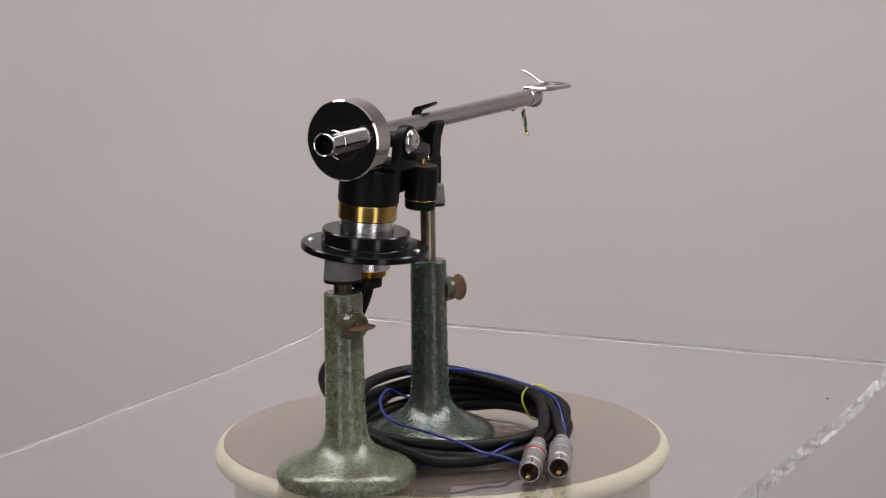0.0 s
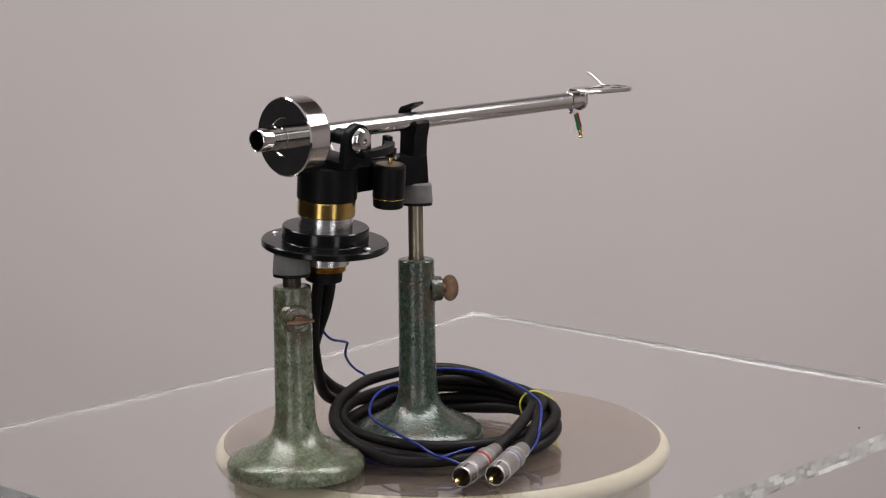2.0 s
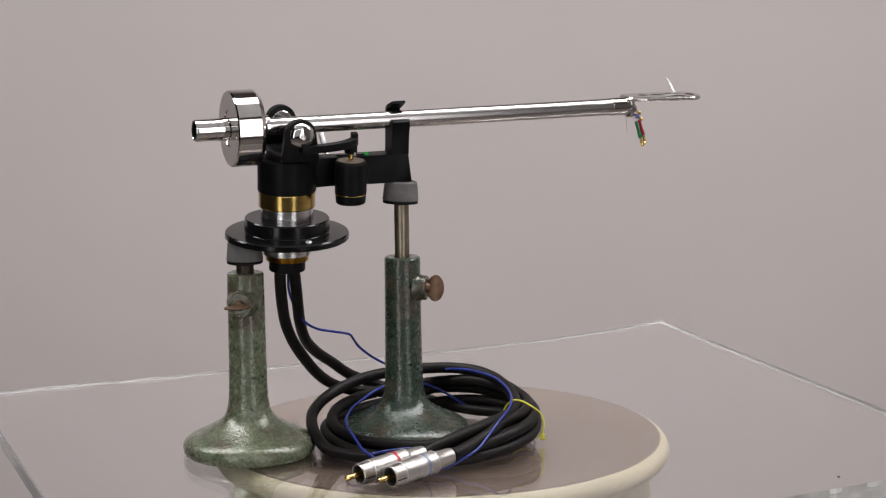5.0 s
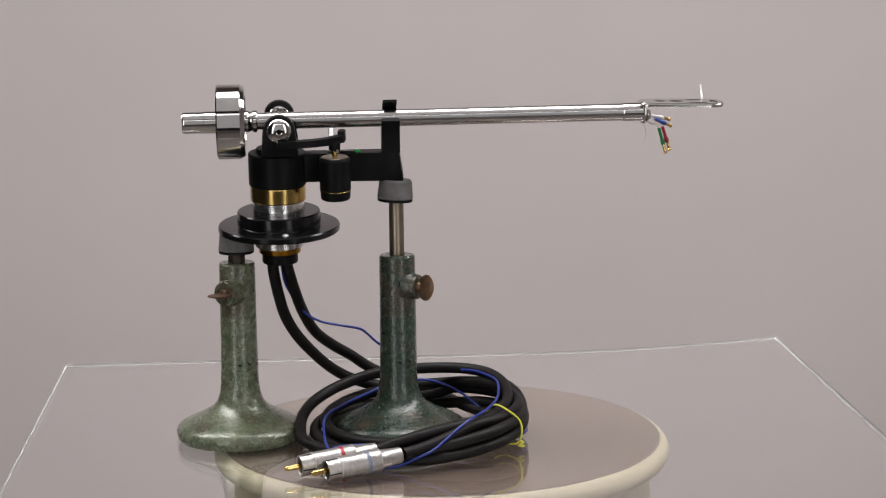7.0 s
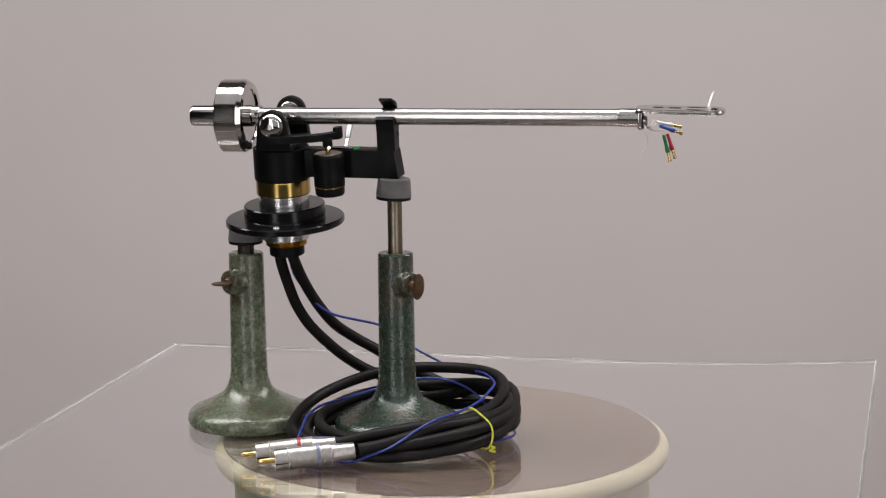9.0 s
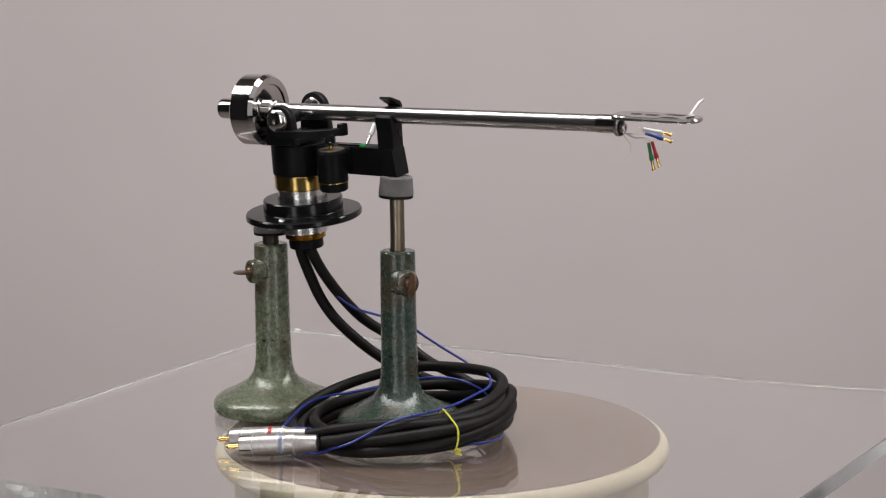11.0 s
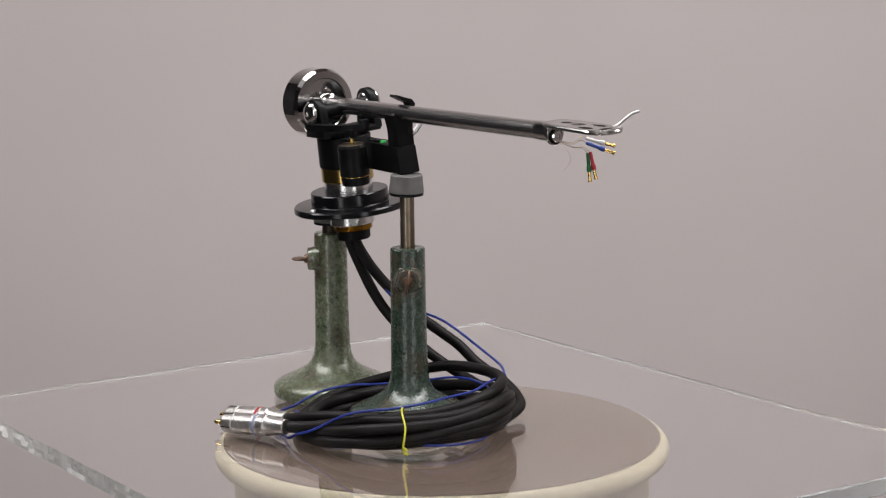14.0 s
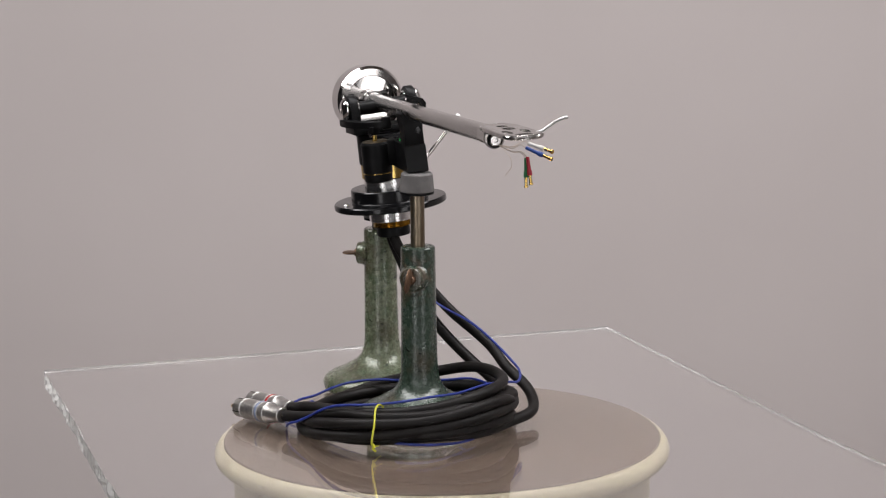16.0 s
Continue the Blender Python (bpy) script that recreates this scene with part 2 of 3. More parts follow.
def plain(name, bm, mat, label, category, kind="structure"):
    finish(bm)
    me = bpy.data.meshes.new(name)
    bm.to_mesh(me)
    bm.free()
    me.materials.append(mat)
    return tagged(new(name, me), label, category, "", kind)


# ---- the studio ----
FLOOR_Z, ROOM_TOP, BACK_Y, FRONT_Y, HALF_X = -0.9, 2.4, 2.1, -3.2, 2.4


def studio():
    mid_y, len_y = (BACK_Y + FRONT_Y) / 2, BACK_Y - FRONT_Y
    mid_z, high = (FLOOR_Z + ROOM_TOP) / 2, ROOM_TOP - FLOOR_Z
    plain("floor", block(2 * HALF_X + 0.4, len_y + 0.4, 0.1, pose(0, mid_y, FLOOR_Z - 0.05), 0), ROOM_WALL, "warm grey studio floor", "floor")
    plain("ceiling", block(2 * HALF_X + 0.4, len_y + 0.4, 0.1, pose(0, mid_y, ROOM_TOP + 0.05), 0), ROOM_WALL, "warm grey studio ceiling", "ceiling")
    plain("wall_north", block(2 * HALF_X, 0.1, high, pose(0, BACK_Y + 0.05, mid_z), 0), WALL, "plain matt mauve-grey backdrop wall", "wall")
    plain("wall_south", block(2 * HALF_X, 0.1, high, pose(0, FRONT_Y - 0.05, mid_z), 0), DARK_WALL, "dark matt studio wall", "wall")
    plain("wall_west", block(0.1, len_y, high, pose(-HALF_X - 0.05, mid_y, mid_z), 0), DARK_WALL, "dark matt studio wall", "wall")
    plain("wall_east", block(0.1, len_y, high, pose(HALF_X + 0.05, mid_y, mid_z), 0), WALL, "plain matt mauve-grey studio wall", "wall")


# ---- the turning display ----
MOVING = []
SHEET = 0.010           # thickness of the acrylic


def display_drum():
    d = thing("display_drum", (0, 0, FLOOR_Z), "cream round display drum with a rounded lip, under an acrylic sheet", "display stand")
    z = -SHEET
    part("body", lathe([(0, FLOOR_Z), (0.1285, FLOOR_Z), (0.1295, FLOOR_Z + 0.002), (0.1295, z - 0.010), (0, z - 0.010)], n=96), CREAM, d)
    part("lip", lathe([(0.130, z - 0.0135), (0.1376, z - 0.0138), (0.1396, z - 0.0126), (0.1410, z - 0.0102), (0.1413, z - 0.0078), (0.1405, z - 0.0052),
                       (0.1388, z - 0.0028), (0.1372, z - 0.0016), (0.1357, z - 0.0010), (0.1355, z - 0.0026), (0.130, z - 0.0026), (0.130, z - 0.0135)], n=128), CREAM, d)
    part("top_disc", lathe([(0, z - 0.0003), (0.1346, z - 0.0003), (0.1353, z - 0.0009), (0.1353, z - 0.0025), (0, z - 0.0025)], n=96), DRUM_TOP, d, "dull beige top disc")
    rng = random.Random(9)
    for mid, long, drop, tall in ((-62, 3.2, 0.0062, 0.0010), (-66, 1.6, 0.0078, 0.0007), (-105, 2.6, 0.0060, 0.0009), (14, 3.0, 0.0064, 0.0010), (20, 1.5, 0.0085, 0.0008), (52, 2.2, 0.0068, 0.0008)):
        bm = bmesh.new()
        up, dn = [], []
        for i in range(9):
            a = radians(mid + long * (i / 8 - 0.5))
            w = tall * math.sin(math.pi * (i + 0.5) / 9) * rng.uniform(0.5, 1.0)
            up.append(bm.verts.new((0.1416 * math.cos(a), 0.1416 * math.sin(a), z - drop + w)))
            dn.append(bm.verts.new((0.1416 * math.cos(a), 0.1416 * math.sin(a), z - drop - w)))
        for i in range(8):
            bm.faces.new((dn[i], dn[i + 1], up[i + 1], up[i]))
        part("scuff", bm, SCUFF, d, "small dark scuff mark")
    MOVING.append(d)


def acrylic_sheet():
    """A slightly bowed sheet: one side stands a few millimetres proud of the drum; its front edge is rough sawn."""
    c1, c2, c3, c4 = Vector((0.2455, 0.231, 0)), Vector((-0.269, 0.199, 0)), Vector((-0.243, -0.230, 0)), Vector((0.2717, -0.198, 0))
    rng = random.Random(4)
    n, k = 130, 16
    levels = [0.0, -0.0024, -0.0050, -0.0077, -SHEET]

    def place(i, j, z, push=0.0):
        f, g = i / n, j / k
        q = (c3 * (1 - f) + c4 * f) * (1 - g) + (c2 * (1 - f) + c1 * f) * g
        bow = 0.008 * (max(q.x - 0.06, 0) / 0.19) ** 2
        return (q.x, q.y + push, z + bow)

    drift, shifts = 0.0, []
    for i in range(n + 1):
        drift = 0.84 * drift + rng.uniform(-0.0006, 0.0006)
        shifts.append(0.0 if i in (0, n) else drift)
    bm = bmesh.new()
    top = [[bm.verts.new(place(i, j, 0.0, shifts[i] * 0.6 if j == 0 else 0)) for i in range(n + 1)] for j in range(k + 1)]
    low = [[bm.verts.new(place(i, j, -SHEET, shifts[i] * 0.9 if j == 0 else 0)) for i in range(n + 1)] for j in range(k + 1)]
    for j in range(k):
        for i in range(n):
            bm.faces.new((top[j][i], top[j][i + 1], top[j + 1][i + 1], top[j + 1][i]))
            bm.faces.new((low[j][i], low[j + 1][i], low[j + 1][i + 1], low[j][i + 1]))
    rows = [top[0]]
    for li in (1, 2, 3):
        row = []
        for i in range(n + 1):
            jag = 0 if i in (0, n) else rng.uniform(-0.0007, 0.0007)
            row.append(bm.verts.new(place(i, 0, levels[li], shifts[max(i - 2 * li, 0)] + jag)))
        rows.append(row)
    rows.append(low[0])
    for a, b in zip(rows, rows[1:]):
        for i in range(n):
            bm.faces.new((a[i], b[i], b[i + 1], a[i + 1]))
    # the three other edges are polished, with small chamfers above and below
    def rim(i, j, z):
        q = Vector(place(i, j, z))
        return bm.verts.new((q.x * 1.0030, q.y * 1.0034, q.z))

    far = [(rim(i, k, -0.0008), rim(i, k, -SHEET + 0.0008)) for i in range(n + 1)]
    for i in range(n):
        (a, b), (c, d) = far[i], far[i + 1]
        bm.faces.new((top[k][i], top[k][i + 1], c, a))
        bm.faces.new((a, c, d, b))
        bm.faces.new((b, d, low[k][i + 1], low[k][i]))
    for i in (0, n):
        side = [(rows[1][i], rows[3][i])] + [(rim(i, j, -0.0008), rim(i, j, -SHEET + 0.0008)) for j in range(1, k)] + [far[i]]
        for j in range(k):
            (a, b), (c, d) = side[j], side[j + 1]
            bm.faces.new((top[j][i], top[j + 1][i], c, a))
            bm.faces.new((a, c, d, b) if j else (a, c, d, b, rows[2][i]))
            bm.faces.new((b, d, low[j + 1][i], low[j][i]))
    s = thing("acrylic_sheet", (0, 0, -SHEET), "clear acrylic sheet with one rough saw-cut edge, lying on the drum", "sheet")
    ob = part("sheet", bm, ACRYLIC, s, sharp=14)
    ob.visible_shadow = False
    ob.data.materials.append(FROSTED)
    ob.data.materials.append(POLISHED)
    ob.data.materials.append(CHAMFER)
    for f in ob.data.polygons:
        if f.normal.y < -0.6:
            f.material_index = 1
        elif abs(f.normal.z) < 0.95:
            f.material_index = 3 if abs(f.normal.z) > 0.2 else 2
    part("speck", lathe([(0, -0.0002), (0.0009, -0.0002), (0.0006, 0.0004), (0, 0.0005)], (0.176, -0.187, 0.0031), n=8), SPECK, s, "tiny dark speck of dirt")
    MOVING.append(s)


# ---- the stands ----
def stand(at, top, knob_turn, knob_z, wing_lean, rod_top, enamel, rod, label, tilt):
    """A cast stand with a clamped rod that carries a grey cap."""
    x, y = at
    s = thing("support_stand", (x, y, 0), label, "stand", "stands under the tonearm")
    part("casting", lathe([(0, 0.0012), (0.0352, 0.0012), (0.0362, 0), (0.0384, 0.0003), (0.0393, 0.0016), (0.0398, 0.0040), (0.0396, 0.0062), (0.0384, 0.0084), (0.0356, 0.0104), (0.0316, 0.0122),
                           (0.0268, 0.0144), (0.0222, 0.0170), (0.0170, 0.0200), (0.0141, 0.0238), (0.0125, 0.0285), (0.0117, 0.0345), (0.0115, 0.042),
                           (0.0112, 0.060), (0.0109, top - 0.0012), (0.0104, top - 0.0003), (0.0096, top), (0.0052, top), (0.0052, top - 0.004), (0, top - 0.004)],
                          (x, y, 0), n=64, wobble=0.006), enamel, s)
    a = radians(knob_turn)
    out = Vector((math.cos(a), math.sin(a), 0))
    part("boss", lathe([(0, 0.004), (0.0098, 0.0080), (0.0084, 0.0105), (0.0076, 0.0126), (0.0075, 0.0146), (0.0070, 0.0154), (0.0052, 0.0156), (0.0050, 0.0150), (0, 0.0150)],
                       (x, y, knob_z), out, n=32, wobble=0.01), enamel, s)
    screw = part("thumb_screw", lathe([(0, 0.0140), (0.0034, 0.0140), (0.0031, 0.0164), (0.0024, 0.0176), (0, 0.0180)], (x, y, knob_z), out, n=16), WING, s, "aged brass thumb screw")
    wing = bmesh.new()
    m = Matrix.Translation(Vector((x, y, knob_z)) + out * 0.0206) @ pose(0, 0, 0, 0, 0, knob_turn) @ pose(0, 0, 0, wing_lean, 0, 0)
    lathe([(0, -0.0011), (0.0055, -0.0010), (0.0074, -0.0005), (0.0077, 0), (0.0074, 0.0005), (0.0055, 0.0010), (0, 0.0011)], n=28, bm=wing)
    bmesh.ops.scale(wing, vec=(0.70, 1.05, 1.0), verts=wing.verts[:])
    bmesh.ops.transform(wing, matrix=m, verts=wing.verts[:])
    part("wing", wing, WING, screw)
    part("rod", lathe(rounded(0.0045 if rod_top > 0.13 else 0.0052, top - 0.01, rod_top - 0.004, 0.0003), (x, y, 0), n=28), rod, s, "brown aged steel rod")
    cap = part("cap", lathe([(0, -0.0118), (0.0104, -0.0118), (0.0109, -0.0113), (0.0108, -0.0100), (0.0099, -0.0010), (0.0092, -0.0002), (0.0086, 0), (0, 0)],
                            (x, y, rod_top), (tilt, 0, 1), n=40), GREY_CAP, s, "grey plastic cap")
    part("pad", lathe(rounded(0.0107, -0.0134, -0.0120, 0.0003), (x, y, rod_top), (tilt, 0, 1), n=40), BLACK, cap)
    MOVING.append(s)


# ---- the tonearm ----
BX, BY = -0.0975, -0.0086          # pillar axis
AY, ARM_YAW, AZ = -0.0086, 4.0, 0.1963   # arm line at the pivot, its turn and its height
ARM = pose(-0.0955, AY, AZ, 0, 0, ARM_YAW)
LEAN = 5.4              # the whole tonearm leans to one side on its stands
TILT = Matrix.Translation((BX, BY, 0.1285)) @ pose(0, 0, 0, LEAN)


def upright(q):
    """A point of the leaning tonearm, in the space in which it is built."""
    return Matrix.Translation((BX, BY, 0.1285)) @ TILT.inverted() @ Vector(q)


def arm_at(u, v=0.0, w=0.0):
    return ARM @ Vector((u, v, w))


ALONG = ARM.to_3x3() @ Vector((1, 0, 0))
ACROSS = ARM.to_3x3() @ Vector((0, 1, 0))


def rounded_outline(x0, y0, x1, y1, r, k=5):
    pts = []
    for cx, cy, a0 in ((x1 - r, y1 - r, 0), (x0 + r, y1 - r, 90), (x0 + r, y0 + r, 180), (x1 - r, y0 + r, 270)):
        for i in range(k + 1):
            a = radians(a0 + 90 * i / k)
            pts.append((cx + r * math.cos(a), cy + r * math.sin(a)))
    return pts


def tonearm():
    t = thing("tonearm", (BX, BY, 0.1285), "chrome and black record-player tonearm resting on two stands", "tonearm")
    c = (BX, BY, 0)
    # pillar, from the top down
    part("bearing_cup", lathe(rounded(0.0174, 0.1572, 0.1772, 0.0008), c, n=64), BLACK, t)
    part("brass_ring", lathe(rounded(0.0168, 0.1478, 0.1572, 0.0005), c, n=64), BRASS, t, "polished brass ring")
    part("upper_sleeve", lathe(rounded(0.0156, 0.1400, 0.1478, 0.0004), c, n=64), ALU, t, "turned aluminium sleeve")
    flange = part("mounting_flange", lathe([(0, 0.1285), (0.0362, 0.1285), (0.0369, 0.1292), (0.0369, 0.1318), (0.0362, 0.1327), (0.0256, 0.1330), (0.0253, 0.1334), (0.0252, 0.1404), (0.0246, 0.1411),
                                            (0.0158, 0.1411), (0.0158, 0.1405), (0, 0.1405)], c, n=96), GLOSS_BLACK, t, "gloss black round mounting flange")
    for a in (-79, 119):
        q = Vector((BX + 0.0312 * math.cos(radians(a)), BY + 0.0312 * math.sin(radians(a)), 0.1328))
        part("screw", lathe([(0, -0.0004), (0.0021, -0.0004), (0.0020, 0.0003), (0.0013, 0.0009), (0, 0.0011)], q, n=16), SATIN_ALU, flange, "small bright domed screw head")
    part("lower_sleeve", lathe(rounded(0.0147, 0.1190, 0.1285, 0.0004), c, n=64), ALU, t, "turned aluminium sleeve")
    prof = [(0, 0.1150), (0.0120, 0.1150)]
    for i in range(4):
        prof += [(0.0129, 0.1154 + 0.001 * i), (0.0122, 0.1159 + 0.001 * i)]
    part("threaded_collar", lathe(prof + [(0.0128, 0.1191), (0, 0.1191)], c, n=48), BRASS, t, "brass threaded collar")
    part("cable_nut", lathe(rounded(0.0109, 0.1085, 0.1150, 0.0008), c, n=40), BLACK, t)

    # yoke and pivots
    yoke = part("yoke", merge(block(0.022, 0.043, 0.0042, ARM @ pose(0, 0, -0.0160), 0.0010), lathe(rounded(0.0125, 0.1770, 0.1800, 0.0004), c, n=40)), BLACK, t)
    for s in (-1, 1):
        ear = []
        for i in range(13):
            a = radians(180 * i / 12)
            ear.append((0.0092 * math.cos(a), 0.0092 * math.sin(a)))
        ear += [(-0.0112, -0.0160), (0.0112, -0.0160)]
        rise = -0.0018 if s < 0 else -0.0004
        m = ARM @ pose(0, s * 0.0196, rise) @ pose(0, 0, 0, 90, 0, 0)
        part("ear", prism(ear, -0.0028, 0.0028, m, 0.0008), BLACK, yoke)
        part("pivot_screw", lathe([(0, 0), (0.0066, 0), (0.0073, 0.0005), (0.0074, 0.0014), (0.0068, 0.0026), (0.0054, 0.0036), (0.0034, 0.0042), (0.0018, 0.0043), (0.0016, 0.0030), (0, 0.0030)],
                                  arm_at(0, s * 0.0225, rise), ACROSS * s, n=36), CHROME, yoke, "chrome domed pivot screw")
        part("bearing", lathe(sleeve(0.0062, 0.0030, 0, 0.0012), arm_at(0, s * 0.0167, rise), ACROSS * -s, n=28), CHROME, yoke)

    # tube, tail and counterweight
    part("arm_tube", lathe([(0, -0.034), (0.0046, -0.034), (0.0051, -0.030), (0.0052, 0.2085), (0, 0.2085)], arm_at(0), ALONG, n=40), TUBE_STEEL, t, "long polished steel tube")
    part("end_sleeve", lathe(rounded(0.0056, 0.2080, 0.2205, 0.0004), arm_at(0), ALONG, n=40), CHROME, t, "chrome end sleeve")
    part("cross_shaft", lathe(rounded(0.0046, -0.0170, 0.0170, 0.0004), arm_at(0, 0, -0.0018), ACROSS, n=28), BLACK, t)
    part("counterweight", lathe([(0.0066, -0.0366), (0.0106, -0.0366), (0.0110, -0.0372), (0.0217, -0.0372), (0.0225, -0.0364), (0.0225, -0.0230), (0.0208, -0.0204),
                                 (0.0165, -0.0202), (0.0160, -0.0212), (0.0110, -0.0214), (0.0066, -0.0214), (0.0066, -0.0366)], arm_at(0), ALONG, n=72), CHROME, t, "round chrome counterweight")
    part("tail_stub", lathe([(0, -0.0500), (0.0056, -0.0500), (0.0056, -0.0574), (0.0060, -0.0578), (0.0064, -0.0572), (0.0065, -0.0562), (0.0065, -0.0448), (0.0067, -0.0446), (0.0067, -0.0185), (0.0060, -0.0175),
                             (0.0058, -0.0160), (0.0067, -0.0155), (0.0067, -0.0135), (0.0056, -0.0130), (0, -0.0130)], arm_at(0), ALONG, n=40), CHROME, t, "chrome hollow tail stub")
    part("bore", lathe([(0, -0.0505), (0.0055, -0.0505), (0.0055, -0.0573), (0.0052, -0.0573), (0.0052, -0.0510), (0, -0.0510)], arm_at(0), ALONG, n=32), BLACK, t, "dark hollow bore of the tail")

    # rest arm, rest and clip
    bar = [(-0.0885, -0.0140), (-0.0700, -0.0120), (-0.0660, -0.0105), (-0.0330, -0.0110), (-0.0215, -0.0115), (-0.0215, 0.0020), (-0.0330, 0.0015), (-0.0700, -0.0005), (-0.0885, -0.0005)]
    bm = prism(bar, 0.1590, 0.1762, Matrix(), 0.0007)
    for v in bm.verts:
        if v.co.x > -0.024 and v.co.z > 0.17:
            v.co.x -= 0.0022
    rest = part("rest_arm", bm, BLACK, t)
    post = []
    for i in range(9):
        a = radians(180 + 180 * i / 8)
        post.append((0.0053 * math.cos(a), AZ + 0.0002 + 0.0053 * math.sin(a)))
    post = [(-0.0062, 0.1975), (-0.0053, AZ + 0.0002)] + post[1:-1] + [(0.0053, AZ + 0.0002), (0.0070, 0.1990), (0.0078, 0.1975), (0.0064, 0.1925), (0.0058, 0.1870), (0.0060, 0.1760), (-0.0064, 0.1760), (-0.0060, 0.1870), (-0.0066, 0.1925), (-0.0078, 0.1960)]
    m = Matrix.Translation((-0.0290, -0.0047, 0)) @ pose(0, 0, 0, 0, 0, ARM_YAW) @ pose(0, 0, 0, 90, 0, 90)
    part("rest_post", prism(post, -0.0055, 0.0055, m, 0.0005), BLACK, rest)
    part("post_screw", lathe([(0, 0), (0.0022, 0), (0.0021, 0.0004), (0.0013, 0.0005), (0.0012, 0.0002), (0, 0.0002)], m @ Vector((0.0030, 0.1850, 0.0054)), ALONG, n=18), GLOSS_BLACK, rest, "small black socket screw")
    clip = [(0.0095, 0.1960), (0.0102, 0.2010), (0.0082, 0.2040), (0.0040, 0.2054), (-0.0022, 0.2080), (-0.0030, 0.2067), (0.0030, 0.2034), (0.0066, 0.2020), (0.0080, 0.1998), (0.0070, 0.1960)]
    part("rest_clip", prism(clip, -0.0042, 0.0042, m, 0.0003), BLACK, rest)
    part("green_dot", lathe([(0, 0.0), (0.0021, 0.0), (0.0019, 0.0009), (0.0010, 0.0014), (0, 0.0015)], (-0.0490, -0.0066, 0.1762), n=18), GREEN_DOT, rest, "small bright green dot")
    part("slot", block(0.018, 0.0032, 0.0012, pose(-0.058, -0.0066, 0.1764), 0.0003), GLOSS_BLACK, rest)

    # arm lift
    lx, ly = -0.0620, -0.0218
    lift = part("lift_cylinder", lathe([(0, 0.1506), (0.0080, 0.1506), (0.0088, 0.1513), (0.0091, 0.1555), (0.0089, 0.1559), (0.0089, 0.1566), (0.0094, 0.1570), (0.0094, 0.1748), (0.0088, 0.1762), (0, 0.1762)],
                                       (lx, ly, 0), n=44), BLACK, t)
    part("trim_ring", lathe(sleeve(0.0093, 0.0085, 0.1560, 0.1566, 0.0001), (lx, ly, 0), n=44), BRASS, lift, "thin brass trim ring")
    part("lug", block(0.013, 0.014, 0.0155, pose(lx + 0.0005, ly + 0.0105, 0.1682), 0.0012), BLACK, lift)
    part("cap_plate", lathe(rounded(0.0080, 0.1760, 0.1767, 0.0002), (lx, ly, 0), n=36), ROD, lift)
    part("lift_pin", lathe(rounded(0.0015, 0.1767, 0.1842, 0.0003), (lx, ly, 0), n=16), BRASS, lift, "thin brass pin")
    part("grub_screw", lathe(rounded(0.0012, 0.0026, 0.0034, 0.0002), (lx, ly, 0.1805), (0.55, -0.83, 0), n=12), CHROME, lift)
    part("pin_block", block(0.0058, 0.0058, 0.0055, pose(lx, ly, 0.1832, 0, 0, 25), 0.0008), BLACK, lift)
    outer, inner = [], []
    for i in range(19):
        f = i / 18
        a = radians(-86 + 78 * f)
        ro, ri = 0.0425, 0.0425 - 0.0050 - 0.006 * (1 - f)
        outer.append((BX + ro * math.cos(a), BY - 0.0020 + 0.62 * ro * math.sin(a)))
        inner.append((BX + ri * math.cos(a), BY - 0.0020 + 0.62 * ri * math.sin(a)))
    bm = prism(outer + inner[::-1], 0.1846, 0.1888, Matrix(), 0.0005)
    part("lift_arc", bm, BLACK, lift)
    part("arc_stop", block(0.0042, 0.0060, 0.0076, pose(BX + 0.0396, BY - 0.0054, 0.1876, 0, 0, -8), 0.0008), BLACK, lift)
    a, b = upright((-0.0648, 0.0030, 0.1570)), upright((-0.0668, 0.0305, 0.1895))
    lever = part("lift_lever", pipe([a, a.lerp(b, 0.3), a.lerp(b, 0.75)], 0.0012, 12), CHROME, lift, "thin chrome cueing lever")
    part("tip", pipe([a.lerp(b, 0.66), a.lerp(b, 0.69), a.lerp(b, 0.98), b], 0.002, 14, radii=[0.0013, 0.0018, 0.0018, 0.0012]), SATIN_ALU, lever)

    headshell(t)
    t.matrix_basis = TILT
    MOVING.append(t)


